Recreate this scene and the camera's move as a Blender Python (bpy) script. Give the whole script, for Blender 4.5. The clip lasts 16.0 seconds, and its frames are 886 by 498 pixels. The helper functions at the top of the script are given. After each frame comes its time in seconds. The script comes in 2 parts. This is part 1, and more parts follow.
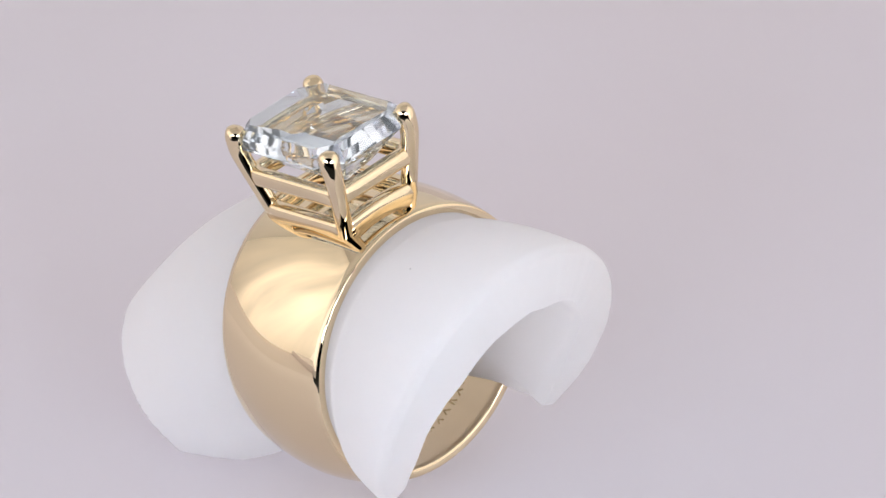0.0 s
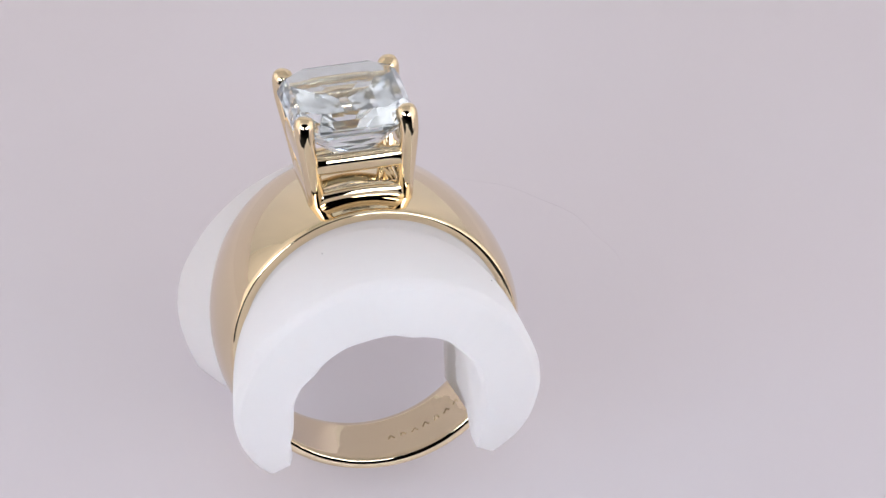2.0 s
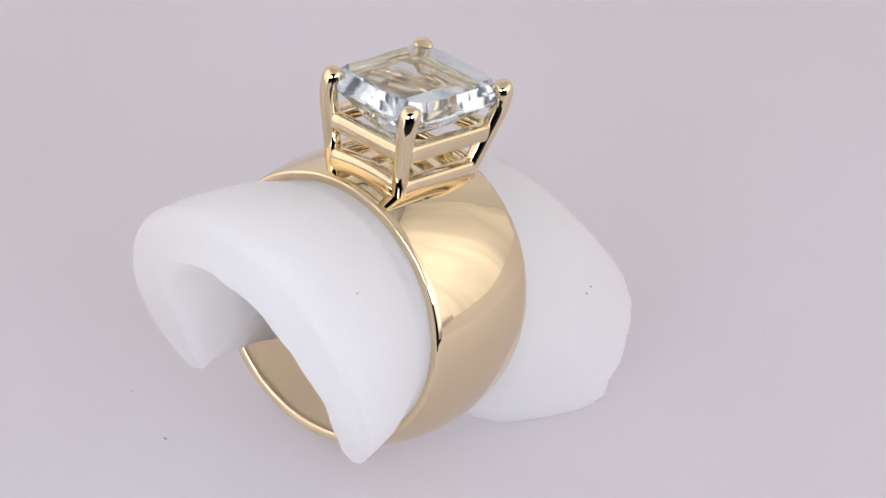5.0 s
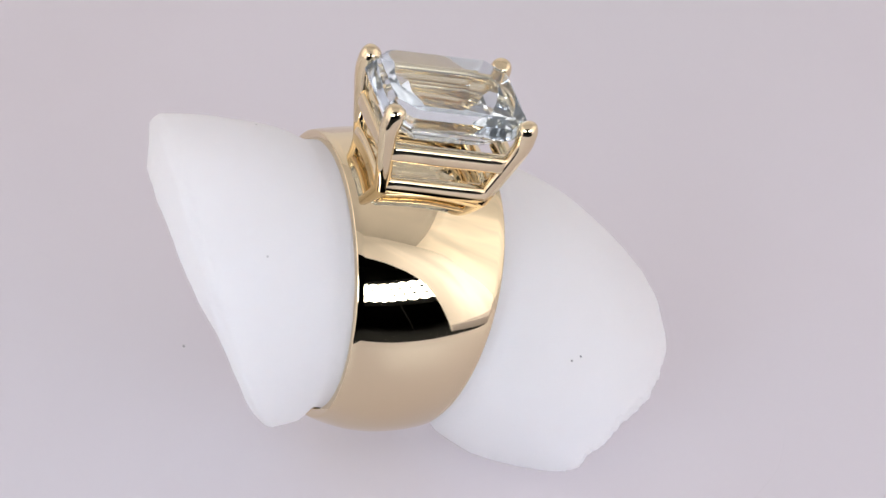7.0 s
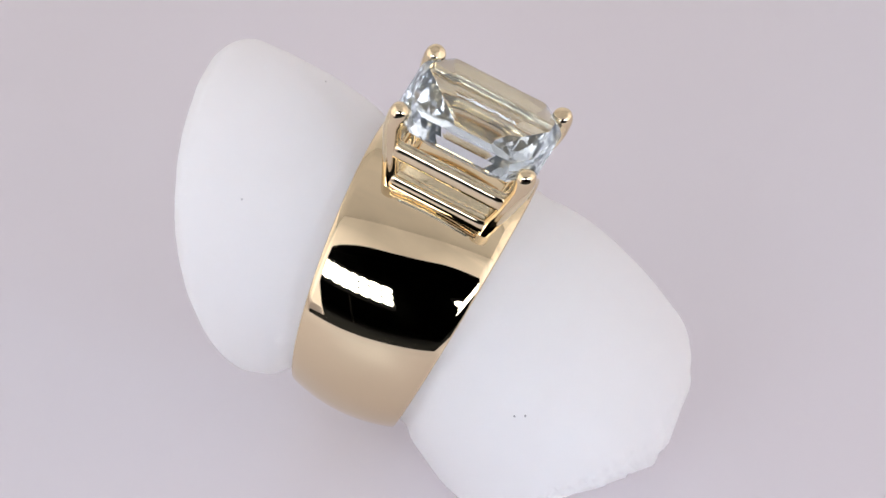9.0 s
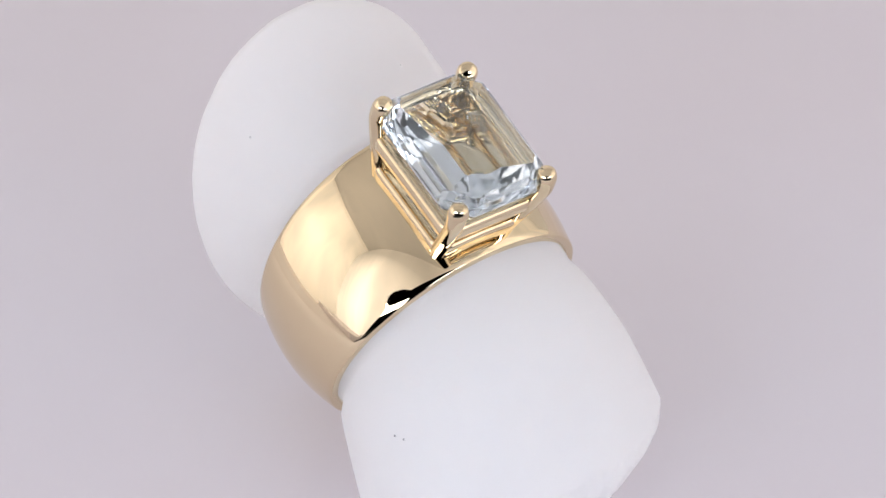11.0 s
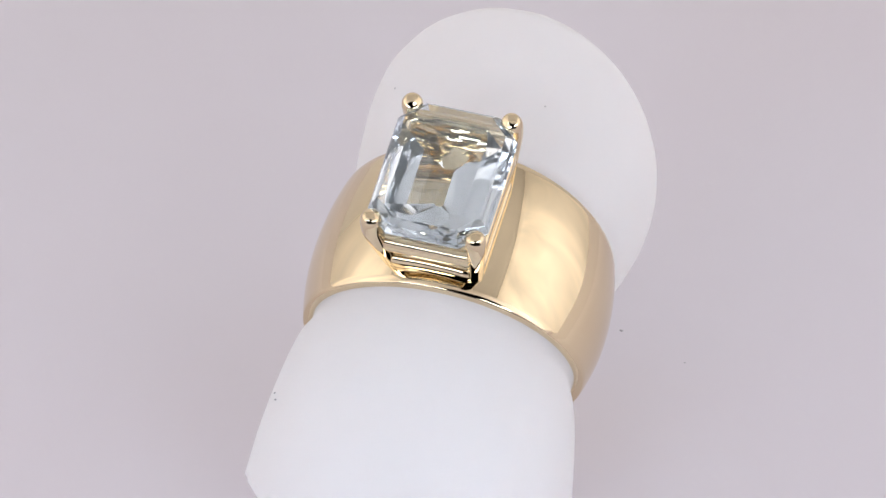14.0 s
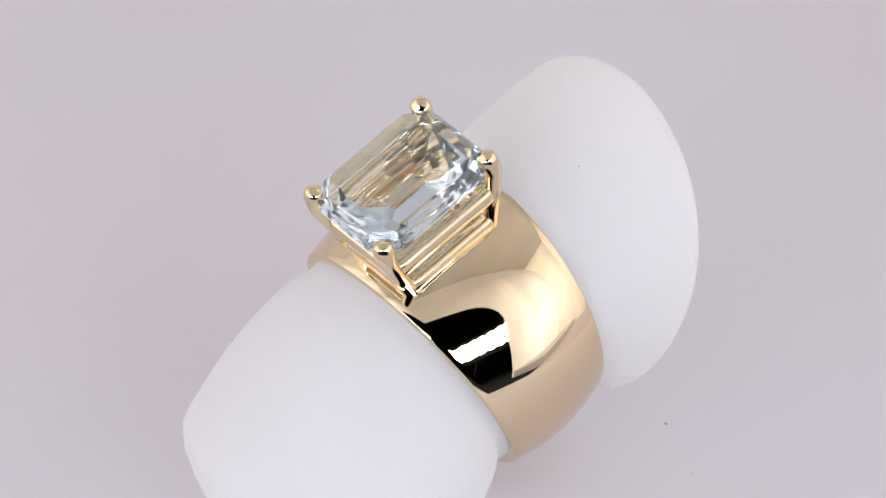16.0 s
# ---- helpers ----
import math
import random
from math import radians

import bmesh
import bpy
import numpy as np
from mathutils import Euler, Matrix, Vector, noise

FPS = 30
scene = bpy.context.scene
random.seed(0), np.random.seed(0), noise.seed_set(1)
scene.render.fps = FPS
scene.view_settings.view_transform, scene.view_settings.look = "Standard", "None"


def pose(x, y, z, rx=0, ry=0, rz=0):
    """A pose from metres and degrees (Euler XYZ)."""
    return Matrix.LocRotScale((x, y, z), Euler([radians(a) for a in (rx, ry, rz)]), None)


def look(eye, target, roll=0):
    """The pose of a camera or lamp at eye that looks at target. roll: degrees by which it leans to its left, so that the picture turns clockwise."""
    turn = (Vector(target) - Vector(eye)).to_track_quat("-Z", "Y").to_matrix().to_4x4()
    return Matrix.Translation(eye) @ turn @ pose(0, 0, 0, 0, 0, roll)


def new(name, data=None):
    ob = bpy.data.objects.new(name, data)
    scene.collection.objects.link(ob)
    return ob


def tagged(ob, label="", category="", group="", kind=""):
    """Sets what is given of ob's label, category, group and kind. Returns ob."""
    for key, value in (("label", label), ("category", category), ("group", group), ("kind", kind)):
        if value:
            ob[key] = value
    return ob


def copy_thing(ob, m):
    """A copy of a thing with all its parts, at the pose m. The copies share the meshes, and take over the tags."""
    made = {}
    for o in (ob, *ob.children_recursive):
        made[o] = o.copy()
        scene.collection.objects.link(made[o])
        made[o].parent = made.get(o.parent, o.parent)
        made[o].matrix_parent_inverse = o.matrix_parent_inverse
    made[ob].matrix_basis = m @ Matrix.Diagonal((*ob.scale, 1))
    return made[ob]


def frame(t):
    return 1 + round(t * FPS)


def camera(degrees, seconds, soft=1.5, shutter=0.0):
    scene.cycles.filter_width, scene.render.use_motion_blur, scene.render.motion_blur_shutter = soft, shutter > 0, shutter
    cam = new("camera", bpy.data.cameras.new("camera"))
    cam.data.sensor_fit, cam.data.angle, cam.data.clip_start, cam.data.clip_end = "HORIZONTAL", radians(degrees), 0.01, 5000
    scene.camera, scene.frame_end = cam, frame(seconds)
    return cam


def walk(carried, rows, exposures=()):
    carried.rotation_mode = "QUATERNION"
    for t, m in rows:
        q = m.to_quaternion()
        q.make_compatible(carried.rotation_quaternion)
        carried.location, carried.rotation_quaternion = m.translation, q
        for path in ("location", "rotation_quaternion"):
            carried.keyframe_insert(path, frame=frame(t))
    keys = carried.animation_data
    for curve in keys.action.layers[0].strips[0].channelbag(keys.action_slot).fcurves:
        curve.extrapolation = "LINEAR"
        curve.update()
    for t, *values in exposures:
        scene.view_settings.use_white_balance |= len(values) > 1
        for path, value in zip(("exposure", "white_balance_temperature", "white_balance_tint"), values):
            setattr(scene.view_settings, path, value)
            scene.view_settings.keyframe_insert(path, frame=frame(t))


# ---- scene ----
# All shapes are laid out in millimetres and scaled to metres; the turntable's axis is the world's z axis.
MM = 0.001
LIFT = 15.23         # height of the fitted origin over the turntable, mm

# ---- camera: a long macro lens on a tripod, it stands still ----
cam = camera(4.0, 16.0, soft=1.5)
EL, DIST = radians(39.22), 876.99
STAND_POINT = look((0, -math.cos(EL) * DIST * MM, (math.sin(EL) * DIST + LIFT) * MM), (2.694 * MM, 0, LIFT * MM))
walk(cam, [(0.0, STAND_POINT), (16.0, STAND_POINT)], exposures=[(0.0, 0.1), (16.0, 0.1)])

# ---- turn of the turntable: seconds, degrees, slip in mm ----
TURN = [
    (0.0, 42.87, -0.53, 0.04), (0.5, 34.29, -0.49, 0.18), (1.0, 25.72, -0.54, 0.19), (1.5, 17.15, -0.47, 0.20),
    (2.0, 8.57, -0.05, 0.27), (2.5, 0.00, 0.25, 0.28), (3.0, -8.54, 0.40, 0.16), (3.5, -17.08, 0.66, 0.05),
    (4.0, -25.63, 0.90, -0.09), (4.2, -29.06, 0.88, -0.10), (6.3, -65.06, 0.18, -0.22), (6.5, -68.48, 0.13, -0.30),
    (7.0, -77.03, -0.01, -0.13), (7.5, -85.57, -0.01, -0.03), (8.0, -94.11, 0.15, -0.05), (8.5, -102.65, 0.36, -0.17),
    (9.0, -111.20, 0.36, -0.31), (9.5, -119.75, -0.05, -0.38), (9.7, -123.18, -0.40, -0.42), (11.8, -159.49, -0.50, 0.37),
    (12.0, -162.92, -0.32, 0.37), (12.5, -171.50, -0.19, 0.38), (13.0, -180.07, 0.06, 0.31), (13.5, -188.62, 0.29, 0.27),
    (14.0, -197.16, 0.57, 0.12), (14.5, -205.70, 0.76, 0.09), (15.0, -214.23, 1.01, -0.07), (15.5, -222.76, 1.15, -0.20),
    (16.0, -231.31, 0.82, -0.20),
]

# ---- light: a white light tent with an open front, in a dark room ----
world = bpy.data.worlds.new("world")
scene.world = world
world.use_nodes = True
world.node_tree.nodes["Background"].inputs[0].default_value = (0.9, 0.92, 1.0, 1)
world.node_tree.nodes["Background"].inputs[1].default_value = 0.012
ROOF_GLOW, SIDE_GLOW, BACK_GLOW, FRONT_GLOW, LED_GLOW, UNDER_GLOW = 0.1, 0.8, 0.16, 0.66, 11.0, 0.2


# ---- materials ----
def material(name, color=(0.8, 0.8, 0.8), rough=0.5, metal=0.0):
    m = bpy.data.materials.new(name)
    m.use_nodes = True
    b = m.node_tree.nodes["Principled BSDF"]
    b.inputs["Base Color"].default_value = (*color, 1)
    b.inputs["Roughness"].default_value = rough
    b.inputs["Metallic"].default_value = metal
    return m


def node(m, kind, **values):
    n = m.node_tree.nodes.new(kind)
    for key, value in values.items():
        n.inputs[key].default_value = value
    return n


def mottle(m, a, b, scale, detail=5.0, low=0.35, high=0.65, socket="Base Color"):
    """Blend the base colour between a and b by a noise at real size (scale in 1 / m)."""
    t = m.node_tree
    co = node(m, "ShaderNodeTexCoord")
    n = node(m, "ShaderNodeTexNoise", Scale=scale, Detail=detail)
    r = node(m, "ShaderNodeValToRGB")
    r.color_ramp.elements[0].position, r.color_ramp.elements[1].position = low, high
    r.color_ramp.elements[0].color, r.color_ramp.elements[1].color = (*a, 1), (*b, 1)
    t.links.new(co.outputs["Object"], n.inputs["Vector"])
    t.links.new(n.outputs["Fac"], r.inputs["Fac"])
    t.links.new(r.outputs["Color"], t.nodes["Principled BSDF"].inputs[socket])
    return m


def bumped(m, scale, strength, distance, detail=6.0):
    t = m.node_tree
    co = node(m, "ShaderNodeTexCoord")
    n = node(m, "ShaderNodeTexNoise", Scale=scale, Detail=detail)
    bp = node(m, "ShaderNodeBump", Strength=strength, Distance=distance)
    t.links.new(co.outputs["Object"], n.inputs["Vector"])
    t.links.new(n.outputs["Fac"], bp.inputs["Height"])
    t.links.new(bp.outputs["Normal"], t.nodes["Principled BSDF"].inputs["Normal"])
    return m


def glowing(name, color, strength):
    """White material whose own emission stands in for light from behind."""
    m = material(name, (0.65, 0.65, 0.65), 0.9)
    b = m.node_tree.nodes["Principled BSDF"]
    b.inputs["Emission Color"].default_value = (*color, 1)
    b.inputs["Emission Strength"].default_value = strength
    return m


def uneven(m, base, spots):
    """Glow painted into cloth: a base, soft bright spots (centre, radius, strength) for unmodelled lamps behind it, and
    noise for folds.
    """
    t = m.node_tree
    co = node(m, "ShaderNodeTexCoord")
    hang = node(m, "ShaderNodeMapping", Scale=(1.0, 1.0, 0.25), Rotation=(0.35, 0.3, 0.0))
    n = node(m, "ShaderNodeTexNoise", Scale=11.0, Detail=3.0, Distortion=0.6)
    fold_glow = node(m, "ShaderNodeMapRange")
    fold_glow.inputs["From Min"].default_value, fold_glow.inputs["From Max"].default_value = 0.3, 0.7
    fold_glow.inputs["To Min"].default_value, fold_glow.inputs["To Max"].default_value = 0.55, 1.45
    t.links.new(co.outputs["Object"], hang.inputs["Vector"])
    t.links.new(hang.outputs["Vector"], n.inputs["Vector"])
    t.links.new(n.outputs["Fac"], fold_glow.inputs["Value"])
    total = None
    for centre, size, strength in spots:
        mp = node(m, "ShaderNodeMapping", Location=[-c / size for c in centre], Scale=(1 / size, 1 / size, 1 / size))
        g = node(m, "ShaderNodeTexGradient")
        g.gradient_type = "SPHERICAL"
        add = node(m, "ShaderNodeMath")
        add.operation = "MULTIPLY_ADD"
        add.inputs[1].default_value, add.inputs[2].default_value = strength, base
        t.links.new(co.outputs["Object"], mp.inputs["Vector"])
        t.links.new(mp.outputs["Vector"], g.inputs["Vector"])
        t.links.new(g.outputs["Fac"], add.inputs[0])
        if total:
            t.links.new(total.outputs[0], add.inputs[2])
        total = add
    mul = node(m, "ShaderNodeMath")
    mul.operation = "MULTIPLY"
    t.links.new(fold_glow.outputs["Result"], mul.inputs[0])
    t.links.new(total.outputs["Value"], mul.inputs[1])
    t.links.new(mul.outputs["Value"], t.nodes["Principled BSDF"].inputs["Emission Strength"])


GOLD = material("polished_gold", (0.775, 0.638, 0.43), 0.03, 1.0)
mottle(GOLD, (0.018, 0.018, 0.018), (0.07, 0.07, 0.07), 220, 6, 0.45, 0.85, socket="Roughness")
bumped(GOLD, 240, 0.03, 0.0002, 2)
FOAM = material("matte_white_plastic", (0.86, 0.85, 0.87), 0.6)
mottle(FOAM, (0.885, 0.875, 0.885), (0.915, 0.905, 0.92), 160)
bumped(FOAM, 1000, 0.3, 0.00012)
foam_bsdf = FOAM.node_tree.nodes["Principled BSDF"]
foam_bsdf.inputs["Subsurface Weight"].default_value = 0.5
foam_bsdf.inputs["Subsurface Radius"].default_value = (1.0, 0.95, 0.9)
foam_bsdf.inputs["Subsurface Scale"].default_value = 0.003
foam_thin = FOAM.node_tree.nodes.new("ShaderNodeBsdfTranslucent")
foam_thin.inputs["Color"].default_value = (0.972, 0.968, 0.965, 1)
foam_mix = FOAM.node_tree.nodes.new("ShaderNodeMixShader")
foam_mix.inputs[0].default_value = 0.62
FOAM.node_tree.links.new(foam_bsdf.outputs[0], foam_mix.inputs[1])
FOAM.node_tree.links.new(foam_thin.outputs[0], foam_mix.inputs[2])
FOAM.node_tree.links.new(foam_mix.outputs[0], FOAM.node_tree.nodes["Material Output"].inputs["Surface"])
BOARD = material("glowing_white_acrylic", (0.6, 0.55, 0.6), 0.45)
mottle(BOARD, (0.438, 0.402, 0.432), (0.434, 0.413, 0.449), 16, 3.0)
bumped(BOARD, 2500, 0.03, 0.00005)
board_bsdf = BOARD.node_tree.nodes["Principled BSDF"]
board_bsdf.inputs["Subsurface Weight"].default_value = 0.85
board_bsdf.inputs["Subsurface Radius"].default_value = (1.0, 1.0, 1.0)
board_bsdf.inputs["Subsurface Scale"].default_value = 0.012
# added glow stands in for an unseen lamp below and lightens shadows
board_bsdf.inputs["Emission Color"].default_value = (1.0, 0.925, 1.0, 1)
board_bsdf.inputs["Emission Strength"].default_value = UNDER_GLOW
DUST = material("grey_dust", (0.38, 0.37, 0.39), 0.9)
FAINT = material("pale_grey_dust", (0.68, 0.67, 0.68), 0.9)
SCRATCH = material("pale_scratch", (0.55, 0.51, 0.55), 0.8)
ENGRAVED = material("engraved_gold", (0.55, 0.43, 0.24), 0.3, 1.0)
DARK = mottle(material("dark_studio", (0.012, 0.012, 0.013), 0.8), (0.008, 0.008, 0.009), (0.016, 0.016, 0.017), 5)
DARK.node_tree.nodes["Principled BSDF"].inputs["Specular IOR Level"].default_value = 0.05
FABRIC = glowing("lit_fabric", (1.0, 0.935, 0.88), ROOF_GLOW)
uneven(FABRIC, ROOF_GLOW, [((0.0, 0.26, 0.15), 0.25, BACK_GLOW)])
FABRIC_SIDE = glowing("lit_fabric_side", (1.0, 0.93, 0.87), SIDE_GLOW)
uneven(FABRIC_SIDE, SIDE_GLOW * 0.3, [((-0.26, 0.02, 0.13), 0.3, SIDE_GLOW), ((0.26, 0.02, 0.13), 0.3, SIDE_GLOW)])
# low side spots are added glow, placed to lighten reflections in the band
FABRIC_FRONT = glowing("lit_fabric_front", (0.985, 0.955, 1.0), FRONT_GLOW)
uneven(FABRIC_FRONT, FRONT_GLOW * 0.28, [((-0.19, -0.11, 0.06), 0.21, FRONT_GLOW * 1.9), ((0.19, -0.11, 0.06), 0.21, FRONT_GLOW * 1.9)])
LED = glowing("led_diffuser", (0.78, 0.87, 1.0), LED_GLOW)
GEM = bpy.data.materials.new("pale_blue_gem")
GEM.use_nodes = True
GEM.node_tree.nodes.remove(GEM.node_tree.nodes["Principled BSDF"])
gem_glass = GEM.node_tree.nodes.new("ShaderNodeBsdfGlass")
gem_glass.inputs["Color"].default_value = (0.945, 0.973, 0.996, 1)
gem_glass.inputs["Roughness"].default_value = 0.0
gem_glass.inputs["IOR"].default_value = 1.58
gem_haze = GEM.node_tree.nodes.new("ShaderNodeBsdfTranslucent")
gem_haze.inputs["Color"].default_value = (0.84, 0.93, 0.98, 1)
gem_mix = GEM.node_tree.nodes.new("ShaderNodeMixShader")
gem_mix.inputs[0].default_value = 0.05
GEM.node_tree.links.new(gem_glass.outputs[0], gem_mix.inputs[1])
GEM.node_tree.links.new(gem_haze.outputs[0], gem_mix.inputs[2])
GEM.node_tree.links.new(gem_mix.outputs[0], GEM.node_tree.nodes["Material Output"].inputs["Surface"])


# ---- building ----
def part(name, bm, mat, parent=None, label="", smooth=True):
    """One bmesh, in mm, as one mesh object under its thing."""
    bmesh.ops.recalc_face_normals(bm, faces=bm.faces)
    me = bpy.data.meshes.new(name)
    bm.transform(Matrix.Scale(MM, 4))
    for f in bm.faces:
        f.smooth = smooth
    bm.to_mesh(me)
    bm.free()
    me.materials.append(mat)
    ob = new(name, me)
    if parent:
        ob.parent = parent
    if label:
        ob["label"] = label
    return ob


def skin(bm, loops, close_u=True, cap=True):
    """Join loops of points, one after another, into a tube."""
    rows = [[bm.verts.new(p) for p in loop] for loop in loops]
    n = len(rows[0])
    for a, b in zip(rows, rows[1:]):
        for i in range(n if close_u else n - 1):
            bm.faces.new((a[i], a[(i + 1) % n], b[(i + 1) % n], b[i]))
    if cap:
        bm.faces.new(rows[0])
        bm.faces.new(rows[-1])
    return rows


def rod(path, radii, seg=20):
    """A round rod along a path, with a radius at each point."""
    bm = bmesh.new()
    pts = [Vector(p) for p in path]
    loops = []
    for i, p in enumerate(pts):
        d = (pts[min(i + 1, len(pts) - 1)] - pts[max(i - 1, 0)]).normalized()
        u = d.cross(Vector((0.3, 1, 0))).normalized()
        v = d.cross(u)
        loops.append([p + radii[i] * (u * math.cos(2 * math.pi * k / seg) + v * math.sin(2 * math.pi * k / seg)) for k in range(seg)])
    skin(bm, loops)
    return bm


def smooth_path(pts, radii, steps=8):
    """Catmull-Rom through points and radii."""
    P = [Vector((*p, r)) for p, r in zip(pts, radii)]
    P = [P[0] * 2 - P[1]] + P + [P[-1] * 2 - P[-2]]
    out = []
    for i in range(1, len(P) - 2):
        for k in range(steps):
            t = k / steps
            a, b, c, d = P[i - 1:i + 3]
            out.append(0.5 * (2 * b + (c - a) * t + (2 * a - 5 * b + 4 * c - d) * t * t + (3 * b - a - 3 * c + d) * t ** 3))
    out.append(P[-2])
    return [p.to_3d() for p in out], [p[3] for p in out]


def box(bm, x0, x1, y0, y1, z0, z1):
    v = [bm.verts.new((x, y, z)) for z in (z0, z1) for y in (y0, y1) for x in (x0, x1)]
    for f in ((0, 2, 3, 1), (4, 5, 7, 6), (0, 1, 5, 4), (2, 6, 7, 3), (0, 4, 6, 2), (1, 3, 7, 5)):
        bm.faces.new([v[i] for i in f])


# ---- the setting: table, tent, dark room ----
def setting(name, boxes, mat, label=""):
    bm = bmesh.new()
    for b in boxes:
        box(bm, *b)
    return tagged(part(name, bm, mat, None, label, False), kind="structure")


OPEN_X, OPEN_Z, FRONT_Y = 115, 160, -110
setting("floor", [(-1500, 1500, -1500, 1500, -40, -14)], DARK, "dark table top around the light tent")
# raised front corners, unseen, are added to fill a dark streak in reflections
setting("tent_floor", [(-260, 260, -64, 260, -14, -12), (-260, -115, -110, -64, -14, -2), (115, 260, -110, -64, -14, -2)], BOARD, "white floor sheet of the light tent, with added glow")
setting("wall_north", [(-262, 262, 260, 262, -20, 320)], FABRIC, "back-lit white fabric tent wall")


def tent_sheet(name, label, side):
    """The tent's cloth runs round from the walls into the roof: side -1 or 1 is a wall, 0 the roof."""
    bm = bmesh.new()
    rc = 120
    arc = [(-260 + rc - rc * math.cos(radians(9 * k)), 200 + rc * math.sin(radians(9 * k))) for k in range(11)]
    if side:
        prof = [(260 * side, -20)] + [(-x * side, z) for x, z in arc[:6]]
    else:
        prof = arc[5:] + [(-x, z) for x, z in reversed(arc[5:])]
    back = [(x + (2 * side if side else 0), z + (0 if side else 2)) for x, z in reversed(prof)]
    skin(bm, [[(x, y, z) for x, z in prof + back] for y in (FRONT_Y, 260)])
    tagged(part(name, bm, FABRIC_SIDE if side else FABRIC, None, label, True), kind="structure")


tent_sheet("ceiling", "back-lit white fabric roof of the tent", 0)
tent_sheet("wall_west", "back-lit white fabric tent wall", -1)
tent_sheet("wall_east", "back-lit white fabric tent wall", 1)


def tent_front():
    """The front panel, with an opening whose upper corners are round."""
    bm = bmesh.new()
    rc = 70
    inner = [(OPEN_X, -20)] + [(OPEN_X - rc + rc * math.cos(radians(9 * k)), OPEN_Z - rc + rc * math.sin(radians(9 * k))) for k in range(11)]
    inner += [(-x, z) for x, z in reversed(inner)]
    outer = []
    for x, z in inner:
        k = min(262 / max(abs(x), 1e-6), 340 / max(z + 20, 1e-6))
        outer.append((x * k, -20 + (z + 20) * k) if z > -20 else (math.copysign(262, x), -20))
    loops = [[(x, FRONT_Y, z) for x, z in inner], [(x, FRONT_Y, z) for x, z in outer],
             [(x, FRONT_Y - 2, z) for x, z in outer], [(x, FRONT_Y - 2, z) for x, z in inner]]
    skin(bm, loops + [loops[0]], close_u=False, cap=False)
    bmesh.ops.remove_doubles(bm, verts=bm.verts, dist=1e-4)
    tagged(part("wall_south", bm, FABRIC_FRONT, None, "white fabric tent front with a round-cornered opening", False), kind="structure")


tent_front()
setting("room_wall_south", [(-1500, 1500, -1520, -1500, -40, 1500)], DARK, "dark studio wall")
setting("room_wall_north", [(-1500, 1500, 1500, 1520, -40, 1500)], DARK, "dark studio wall")
setting("room_wall_east", [(1500, 1520, -1500, 1500, -40, 1500)], DARK, "dark studio wall")
setting("room_wall_west", [(-1520, -1500, -1500, 1500, -40, 1500)], DARK, "dark studio wall")
setting("room_ceiling", [(-1500, 1500, -1500, 1500, 1500, 1520)], DARK, "dark studio ceiling")


# ---- two LED lamps on short stands beside the camera's line ----
def led_lamp():
    lamp = tagged(new("led_lamp"), "small black LED panel lamp, lit, on a stand", "lamp", "lamps before the tent")
    bm = bmesh.new()
    box(bm, -112, 112, 3, 16, -58, 58)
    bmesh.ops.bevel(bm, geom=list(bm.edges), offset=4, segments=2, affect="EDGES")
    housing = part("housing", bm, DARK, lamp, "black lamp housing", False)
    for i in range(8):
        for k in range(3):
            bm = bmesh.new()
            bmesh.ops.create_icosphere(bm, subdivisions=2, radius=15)
            bm.transform(Matrix.Translation((-91 + 26 * i, 2, -27 + 27 * k)) @ Matrix.Diagonal((1, 0.25, 1, 1)))
            part("bulb", bm, LED, housing, "lit white bulb")
    bm = bmesh.new()
    bmesh.ops.create_cone(bm, cap_ends=True, segments=16, radius1=3, radius2=3, depth=159)
    bm.transform(Matrix.Translation((0, 19, -86.5)))
    part("pole", bm, DARK, lamp)
    return lamp


LAMP = led_lamp()
LAMP.matrix_basis = pose(-0.166, -0.274, 0.152, 0, 0, 180 - 31)
copy_thing(LAMP, pose(0.166, -0.274, 0.152, 0, 0, 180 + 31))


# ---- turntable ----
def turntable():
    top = tagged(new("turntable"), "round white acrylic turntable with added glow, faint dust and a scratch", "turntable")
    bm = bmesh.new()
    loops = []
    for r, z in ((30, -12), (54, -12), (56, -11.4), (62.6, -1.6), (63, -1.2), (63, -0.6), (62.8, -0.2), (62.4, 0.0), (40, 0.0), (5, 0.0)):
        loops.append([(r * math.cos(2 * math.pi * k / 96), r * math.sin(2 * math.pi * k / 96), z) for k in range(96)])
    skin(bm, loops)
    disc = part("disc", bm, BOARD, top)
    # dust grains and one curved hairline scratch
    for x, y, r in ((-11.3, -13.3, 0.11), (-16.6, -11.2, 0.06)):
        bm = bmesh.new()
        bmesh.ops.create_icosphere(bm, subdivisions=2, radius=r)
        for v in bm.verts:
            v.co *= 1 + 0.5 * noise.noise(v.co * 9 + Vector((x, y, 0)))
        bm.transform(Matrix.Translation((x, y, 0.02)) @ Matrix.Diagonal((1.3, 0.8, 0.35, 1)))
        part("dust_grain", bm, DUST, disc, "grey dust grain")
    path = []
    for k in range(41):
        a = radians(8 + 1.8 * k)
        path.append((3.72 + 14.2 * math.cos(a) + 0.15 * math.sin(k * 0.5), 11.87 + 14.2 * math.sin(a), 0.004))
    part("scratch", rod(path, [0.009 * (1 - abs(k - 20) / 21) * (0.6 + 0.4 * math.sin(1.7 * k)) + 0.003 for k in range(41)], 6), SCRATCH, disc, "faint curved hairline scratch")
    return top


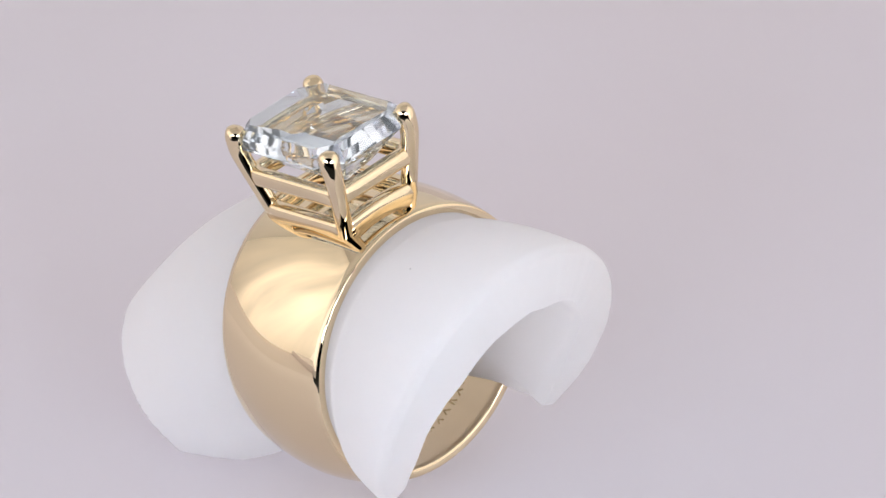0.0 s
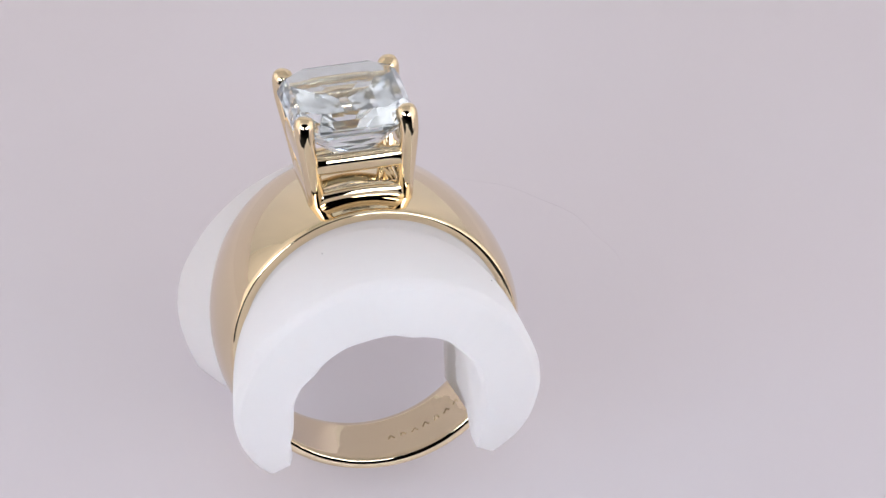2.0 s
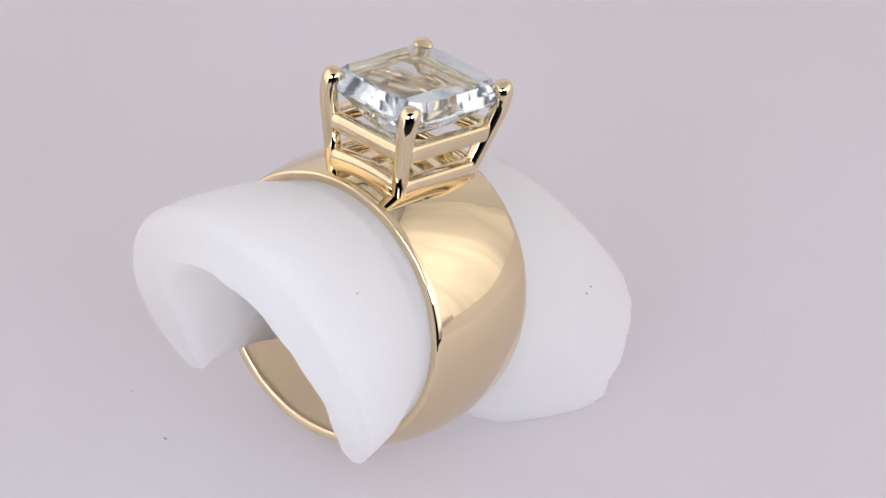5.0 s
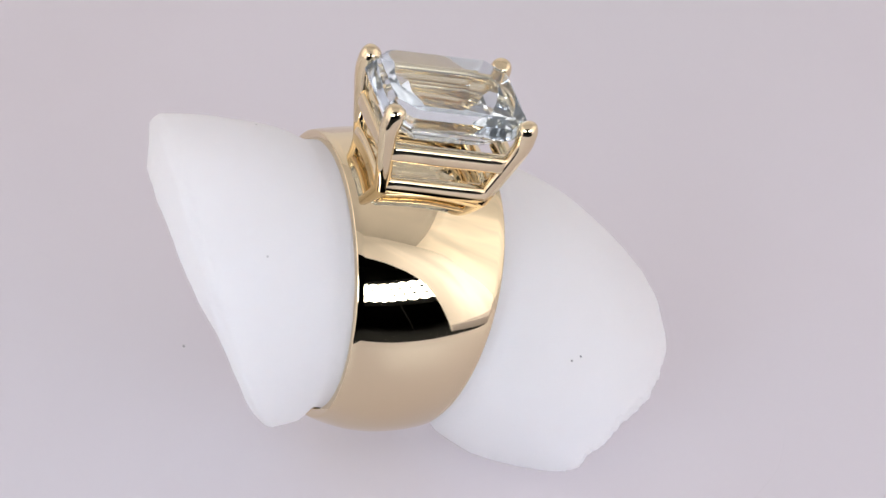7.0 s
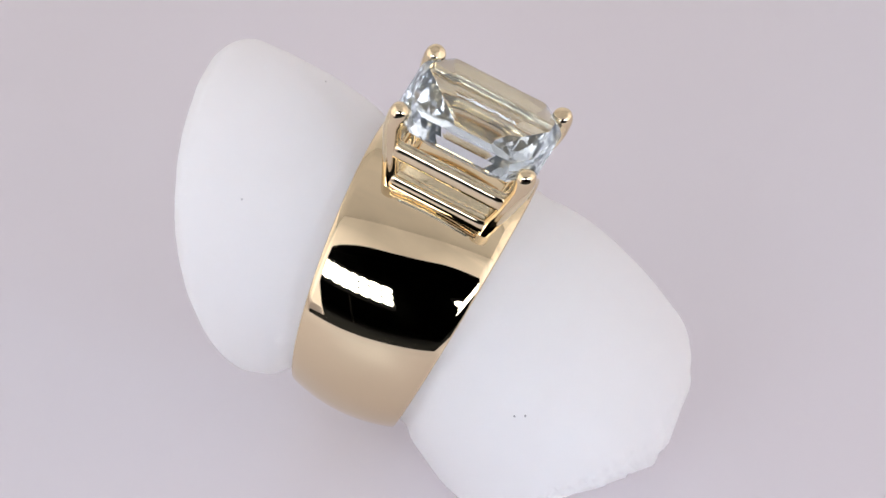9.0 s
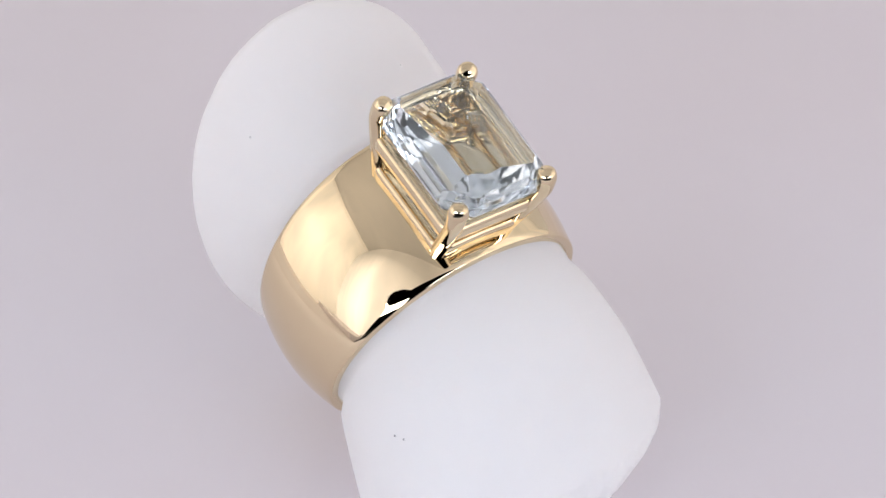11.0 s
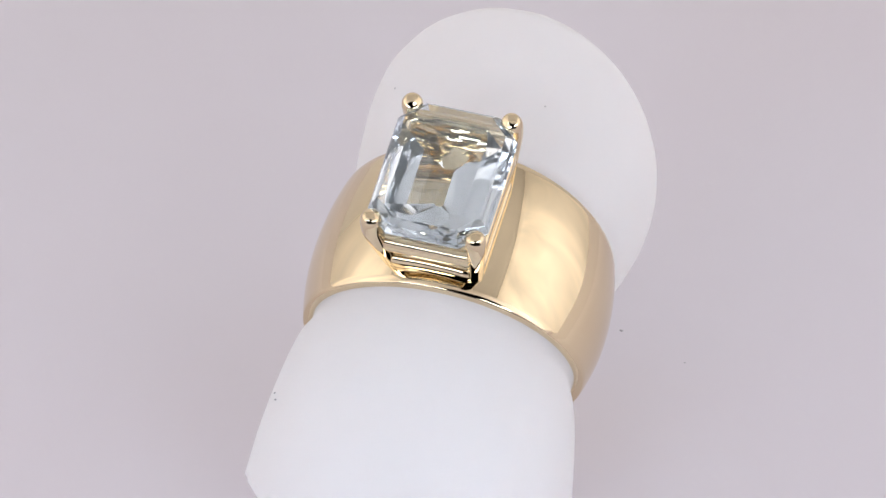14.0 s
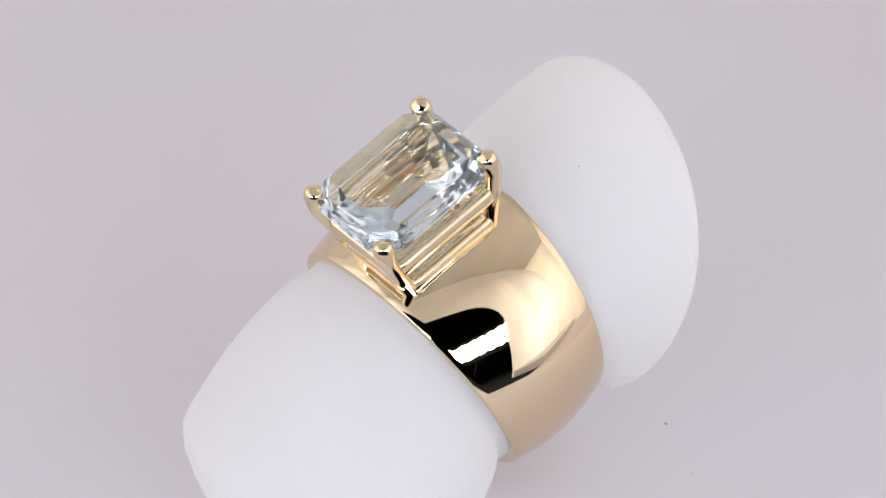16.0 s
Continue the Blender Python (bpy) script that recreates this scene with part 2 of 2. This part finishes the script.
# ---- ring ----
TILT, YAW, ROLL = -17.84, 1.64, -0.46
ring_turn = pose(0, 0, 0, 0, 0, YAW) @ pose(0, 0, 0, TILT) @ pose(0, 0, 0, 0, ROLL)
RING_MID = Vector((-2.987, -1.395, -4.70 + LIFT))
HEAD = Matrix.Translation((0.2, 0.28, -0.2)) @ pose(0, 0, 0, 0, 0, -1.32) @ pose(0, 0, 0, -0.5) @ pose(0, 0, 0, 0, -1.17) @ Matrix.Diagonal((1.026, 1.018, 1, 1))   # the head sits slightly askew
R_IN, R_EDGE, R_MID = 9.3, 9.99, 10.61


def band_half(th):
    """Half the band's width; th is 0 at the head and pi at the foot."""
    return 4.68 + 1.15 * math.cos(th)


def band():
    bm = bmesh.new()
    loops = []
    n = 144
    for k in range(n + 1):
        th = 2 * math.pi * k / n
        w = band_half(th)
        prof = []
        for i in range(25):
            v = -1 + 2 * i / 24
            wave = 0.022 * noise.noise((2.6 * math.sin(th), 1.5 * v, 2.6 * math.cos(th))) * (1 - v ** 4)
            prof.append((v * (w - 0.1), R_EDGE + (R_MID - R_EDGE) * (1 - abs(v) ** 2.0) + wave))
        prof += [(w - 0.03, R_EDGE - 0.06), (w, R_EDGE - 0.16), (w, R_IN + 0.14), (w - 0.04, R_IN + 0.05), (w - 0.13, R_IN + 0.01)]
        prof += [(w * v, R_IN) for v in (0.8, 0.4, 0, -0.4, -0.8)]
        prof += [(-w + 0.13, R_IN + 0.01), (-w + 0.04, R_IN + 0.05), (-w, R_IN + 0.14), (-w, R_EDGE - 0.16), (-w + 0.03, R_EDGE - 0.06)]
        loops.append([(r * math.sin(th), y, r * math.cos(th)) for y, r in prof])
    skin(bm, loops[:-1] + [loops[0]], cap=False)
    bmesh.ops.remove_doubles(bm, verts=bm.verts, dist=1e-4)
    return bm


def rail(hx, hy, z, tall, thick, bow_x=0.0, bow_y=0.0, corner=0.7):
    """A rounded rectangular wire round the head."""
    bm = bmesh.new()
    path = []
    for cx, cy, a0 in ((1, 1, 0), (-1, 1, 90), (-1, -1, 180), (1, -1, 270)):
        for k in range(7):
            a = radians(a0 + 15 * k)
            path.append((cx * (hx - corner) + corner * math.cos(a), cy * (hy - corner) + corner * math.sin(a), math.cos(a), math.sin(a)))
        # straight run to the next corner
        nx, ny = ((-1, 1), (-1, -1), (1, -1), (1, 1))[(0, 90, 180, 270).index(a0)]
        x1, y1 = path[-1][0], path[-1][1]
        x2 = nx * (hx - corner) + corner * math.cos(radians(a0 + 90))
        y2 = ny * (hy - corner) + corner * math.sin(radians(a0 + 90))
        for k in range(1, 10):
            f = k / 10
            path.append((x1 + (x2 - x1) * f, y1 + (y2 - y1) * f, math.cos(radians(a0 + 90)), math.sin(radians(a0 + 90))))
    loops = []
    for x, y, nx, ny in path:
        zz = z + bow_x * (1 - (x / hx) ** 2) + bow_y * (1 - (y / hy) ** 2)
        sec = []
        for k in range(16):
            a = 2 * math.pi * k / 16
            c, s = math.cos(a), math.sin(a)
            o = thick / 2 * math.copysign(abs(c) ** 0.6, c)
            h = tall / 2 * math.copysign(abs(s) ** 0.6, s)
            sec.append((x + nx * o, y + ny * o, zz + h))
        loops.append(sec)
    skin(bm, loops + [loops[0]], cap=False)
    bmesh.ops.remove_doubles(bm, verts=bm.verts, dist=1e-4)
    bm.transform(HEAD)
    return bm


def gemstone():
    """An emerald-cut stone: stepped crown and pavilion with cut corners."""
    bm = bmesh.new()
    levels = [(3.5, 4.62, 1.3, 1.12), (3.9, 5.02, 1.46, 0.66), (4.17, 5.3, 1.62, 0.1), (4.17, 5.3, 1.62, -0.08),
              (3.2, 4.3, 1.25, -1.0), (1.95, 3.0, 0.78, -2.3), (0.3, 1.5, 0.14, -3.5)]
    loops = []
    for hx, hy, c, z in levels:
        loops.append([(hx, -hy + c, z), (hx, hy - c, z), (hx - c, hy, z), (-hx + c, hy, z),
                      (-hx, hy - c, z), (-hx, -hy + c, z), (-hx + c, -hy, z), (hx - c, -hy, z)])
    # cut by hand: the facets differ a little
    loops = [[(x + random.uniform(-0.03, 0.03), y + random.uniform(-0.03, 0.03), z) for x, y, z in loop] for loop in loops]
    skin(bm, loops)
    bm.normal_update()
    # the ends and corners of the pavilion are broken up into small triangular facets
    for f in list(bm.faces):
        c = f.calc_center_median()
        if len(f.verts) == 4 and -3.0 < c.z < -0.2 and abs(c.y) > 1.5 and abs(f.normal.x) < 0.85:
            out = Vector((c.x, c.y, 0)).normalized() * random.uniform(0.05, 0.14)
            mid = bm.verts.new(c + out + Vector((random.uniform(-0.25, 0.25), 0, random.uniform(-0.08, 0.08))))
            vs = list(f.verts)
            bm.faces.remove(f)
            for i in range(4):
                bm.faces.new((vs[i], vs[(i + 1) % 4], mid))
    bm.transform(HEAD @ Matrix.Translation((0, 0, 15.92)))
    return bm


def prong(sx, sy):
    pts = [(2.78 * sx, 3.38 * sy, 8.9), (2.98 * sx, 3.74 * sy, 10.5), (3.32 * sx, 4.38 * sy, 13.0), (3.57 * sx, 4.81 * sy, 14.9),
           (3.61 * sx, 4.86 * sy, 15.8), (3.56 * sx, 4.79 * sy, 16.5), (3.47 * sx, 4.68 * sy, 16.92), (3.42 * sx, 4.62 * sy, 17.1)]
    fan = 1.01 if sy > 0 else 0.965
    pts = [(x * (1 + (fan - 1) * (z - 8.9) / 8), y, z) for x, y, z in pts]
    path, radii = smooth_path(pts, [0.56, 0.58, 0.6, 0.64, 0.69, 0.73, 0.56, 0.1])
    bm = rod(path, radii)
    bm.transform(HEAD)
    return bm


def gold_ring():
    ring = tagged(new("ring"), "wide yellow gold ring with a pale blue emerald-cut stone", "ring")
    hoop = part("band", band(), GOLD, ring, "wide domed polished gold band")
    part("upper_rail", rail(3.4, 4.4, 13.3, 1.35, 0.95), GOLD, ring, "gold gallery rail under the stone")
    part("lower_rail", rail(3.05, 3.85, 10.5, 1.3, 1.1, bow_x=0.25), GOLD, ring, "gold lower gallery rail")
    part("base_wire", rail(2.85, 3.6, 9.45, 0.75, 0.75, bow_x=0.5), GOLD, ring, "gold wire soldered on the band")
    for sx in (-1, 1):
        for sy in (-1, 1):
            bm = bmesh.new()
            bmesh.ops.create_uvsphere(bm, u_segments=16, v_segments=10, radius=0.42)
            bm.transform(HEAD @ Matrix.Translation((2.72 * sx, 3.55 * sy, 9.15)))
            claw = part("prong", prong(sx, sy), GOLD, ring, "rounded gold prong")
            part("bead", bm, GOLD, claw, "small gold solder bead")
    # worn hallmark on the inside of the band: short bars, no letter can be read
    for k in range(8):
        th = radians(172 - 5.3 * k)
        bm = bmesh.new()
        for turn, shift in ((18 + 9 * math.sin(3 * k), -0.11), (-24 + 14 * math.sin(2 * k), 0.13)):
            bar = bmesh.new()
            h = 0.26 + 0.06 * math.sin(5 * k + shift)
            box(bar, -0.055, 0.055, -h, h, -0.05, 0.025)
            bar.transform(Matrix.Translation((shift, 0.06 * math.sin(4 * k), 0)) @ pose(0, 0, 0, 0, 0, turn))
            me = bpy.data.meshes.new("bar")
            bar.to_mesh(me)
            bar.free()
            bm.from_mesh(me)
            bpy.data.meshes.remove(me)
        bm.transform(pose(0, 0, 0, 0, math.degrees(th)) @ Matrix.Translation((0, -0.2, R_IN)) @ pose(0, 0, 0, 180, 0, 0))
        part("hallmark", bm, ENGRAVED, hoop, "worn engraved mark", False)
    part("gemstone", gemstone(), GEM, ring, "pale blue emerald-cut gemstone", False)
    return ring


# ---- white holder: a split tube through the ring ----
HOLD_YAW, HOLD_TILT = -0.22, -15.04
STAND_MID = Vector((-2.89, -1.287, -5.093 + LIFT))
stand_turn = pose(0, 0, 0, 0, 0, HOLD_YAW) @ pose(0, 0, 0, HOLD_TILT)
holder_rest_mm = Matrix.Translation(STAND_MID) @ stand_turn
holder_rest_mm_inv = holder_rest_mm.inverted()
ring_rest_mm = Matrix.Translation(RING_MID) @ ring_turn
to_band = ring_rest_mm.inverted() @ holder_rest_mm
from_band = to_band.inverted()
LEG_FRONT, LEG_BACK = radians(-38.5), radians(-32.5)


def holder_point(f, k, inner=False):
    """A point of the holder: f runs from the back rim to the front rim, k from one leg over the top to the other."""
    leg = LEG_BACK + (LEG_FRONT - LEG_BACK) * f
    # beside the band the legs reach a little lower
    along = -11.3 + 20 * f
    near = max(0.0, 1 - max(0.0, abs(along) - 3.8) / (5.0 if along > 0 else 8.0))
    leg -= radians(6 + 8 * max(0.0, min(1.0, (3.8 - along) / 7.6))) * near * near * (3 - 2 * near)
    if inner:
        # the legs are cut back on the inside
        leg += radians(20) * max(0.0, min(1.0, (9 - along) / 6))
    ph = leg + (math.pi - 2 * leg) * k
    sn, cs = math.sin(ph), math.cos(ph)
    worn = 0.3 * noise.noise((5 * cs, 5 * sn, 5.0)) + 0.1 * noise.noise((18 * cs, 18 * sn, 1.0))
    chip = worn + 0.1 * noise.noise((40 * cs, 40 * sn, 1.0)) + 0.07 * noise.noise((95 * cs, 95 * sn, 2.0))
    s_front = 12.38 + 6.2 * sn - 0.08 * cs - 0.68 * sn * sn + 0.2 * worn
    s_back = -13.75 - 4.94 * sn - 0.44 * cs - 2.15 * sn * sn + chip
    s = s_back + (s_front - s_back) * f
    edge = 4.82 + 1.15 * sn
    fr, bk = max(0.0, s - edge) / 8, min(1.6, max(0.0, -s - edge) / 9)
    rx = 8.93 + 1.53 * fr ** 0.55 + 2.53 * bk ** 0.55
    rz = 8.93 + 3.2 * fr ** 0.55 + 2.55 * bk ** 0.55
    drop = -0.053 * max(0.0, s - 4.5) - 0.009 * max(0.0, s - 4.5) ** 2 - 0.027 * max(0.0, -s - 4) ** 2 - 0.276 * max(0.0, -s - 4)
    e = min(s - s_back, s_front - s)
    q = 0.55 * (1 - min(1, e / 0.8)) ** 2
    if s - s_back < 0.8:
        # a low step runs round the back rim
        q = 0.3 * max(0.0, min(1, (0.5 - (s - s_back) + 0.6 * chip) / 0.12)) + 0.3 * (1 - min(1, e / 0.25)) ** 2
    lump = 0.06 * noise.noise((rx * cs * 0.35, s * 0.35, rz * sn * 0.35)) * min(1, max(fr, bk) * 4)
    if inner:
        w = 2.75 + 1.4 * max(0.0, min(1, s / 10)) + 0.7 * max(0.0, min(1, -s / 12)) - 0.5 * max(0.0, min(1, -2 * sn)) - 0.6 * q + 0.25 * noise.noise((cs * 3, sn * 3, s * 0.3))
        rx, rz = rx - w, rz - w
        if sn < 0:
            # the legs hang straight down inside
            cs = math.copysign(abs(cs) ** 0.35, cs)
            sn *= 1.25
    else:
        rx, rz = rx - q + lump, rz - q + lump
    wide = 1.009 + 0.017 * f
    p = Vector((wide * (rx * cs - 0.185), -1.013 * s, 1.0195 * (rz * sn + drop)))
    if not inner:
        # the waist lies snug in the band
        c = to_band @ p
        far = max(0.0, abs(c.y) - edge)
        k = 1 - min(1.0, far / 1.3)
        k = k * k * (3 - 2 * k)
        r = math.hypot(c.x, c.z)
        c.x, c.z = c.x * (1 + k * (9.27 / r - 1)), c.z * (1 + k * (9.27 / r - 1))
        p = from_band @ c
    # the foot is clamped flat where the view-fitted shape would sink into the turntable
    g = holder_rest_mm @ p
    if g.z < 0.05 and not inner:
        g.z = 0.0
    elif g.z < 0.4 and inner:
        g.z = 0.4
    return holder_rest_mm_inv @ g


def holder():
    bm = bmesh.new()
    NS, NF = 100, 220
    fs = [i / NS for i in range(NS + 1)]
    fs = [0.25 * f + 0.75 * f * f * (3 - 2 * f) for f in fs]
    vo = [[bm.verts.new(holder_point(f, j / NF)) for f in fs] for j in range(NF + 1)]
    vi = [[bm.verts.new(holder_point(f, j / NF, True)) for f in fs] for j in range(NF + 1)]
    for j in range(NF):
        for i in range(NS):
            bm.faces.new((vo[j][i], vo[j][i + 1], vo[j + 1][i + 1], vo[j + 1][i]))
            bm.faces.new((vi[j][i], vi[j + 1][i], vi[j + 1][i + 1], vi[j][i + 1]))
        for i in (0, NS):
            bm.faces.new((vo[j][i], vo[j + 1][i], vi[j + 1][i], vi[j][i]))
    for i in range(NS):
        for j in (0, NF):
            bm.faces.new((vo[j][i], vo[j][i + 1], vi[j][i + 1], vi[j][i]))
    ob = part("ring_holder", bm, FOAM)
    bev = ob.modifiers.new("bevel", "BEVEL")
    bev.width, bev.segments, bev.limit_method, bev.angle_limit = 0.0004, 3, "ANGLE", radians(45)
    # dark specks on the surface
    for spot in ((6.97, 11.18, -6.15), (7.4, 10.7, -6.2), (4.78, -10.56, 5.33), (-6.77, -9.02, 7.01)):
        q = holder_rest_mm_inv @ (Vector(spot) + Vector((0, 0, LIFT)))
        near = min((v.co * 1000 for v in ob.data.vertices), key=lambda c: (c - q).length)
        sp = bmesh.new()
        bmesh.ops.create_icosphere(sp, subdivisions=2, radius=0.075)
        for v in sp.verts:
            v.co *= 1 + 0.6 * noise.noise(v.co * 12 + q)
        sp.transform(Matrix.Translation(near))
        part("speck", sp, DUST if spot[1] > 0 else FAINT, ob, "grey speck")
    return tagged(ob, "matte white split-tube ring holder with chipped rims, pushed through the ring", "ring holder")


TABLE = turntable()
RING = gold_ring()
HOLDER = holder()


def motions():
    ring_rest = Matrix.Translation(RING_MID * MM) @ ring_turn
    holder_rest = Matrix.Translation(STAND_MID * MM) @ stand_turn
    rows = [(t, pose(x * MM, y * MM, 0, 0, 0, a)) for t, a, x, y in TURN]
    walk(TABLE, rows)
    walk(RING, [(t, m @ ring_rest) for t, m in rows])
    walk(HOLDER, [(t, m @ holder_rest) for t, m in rows])


motions()
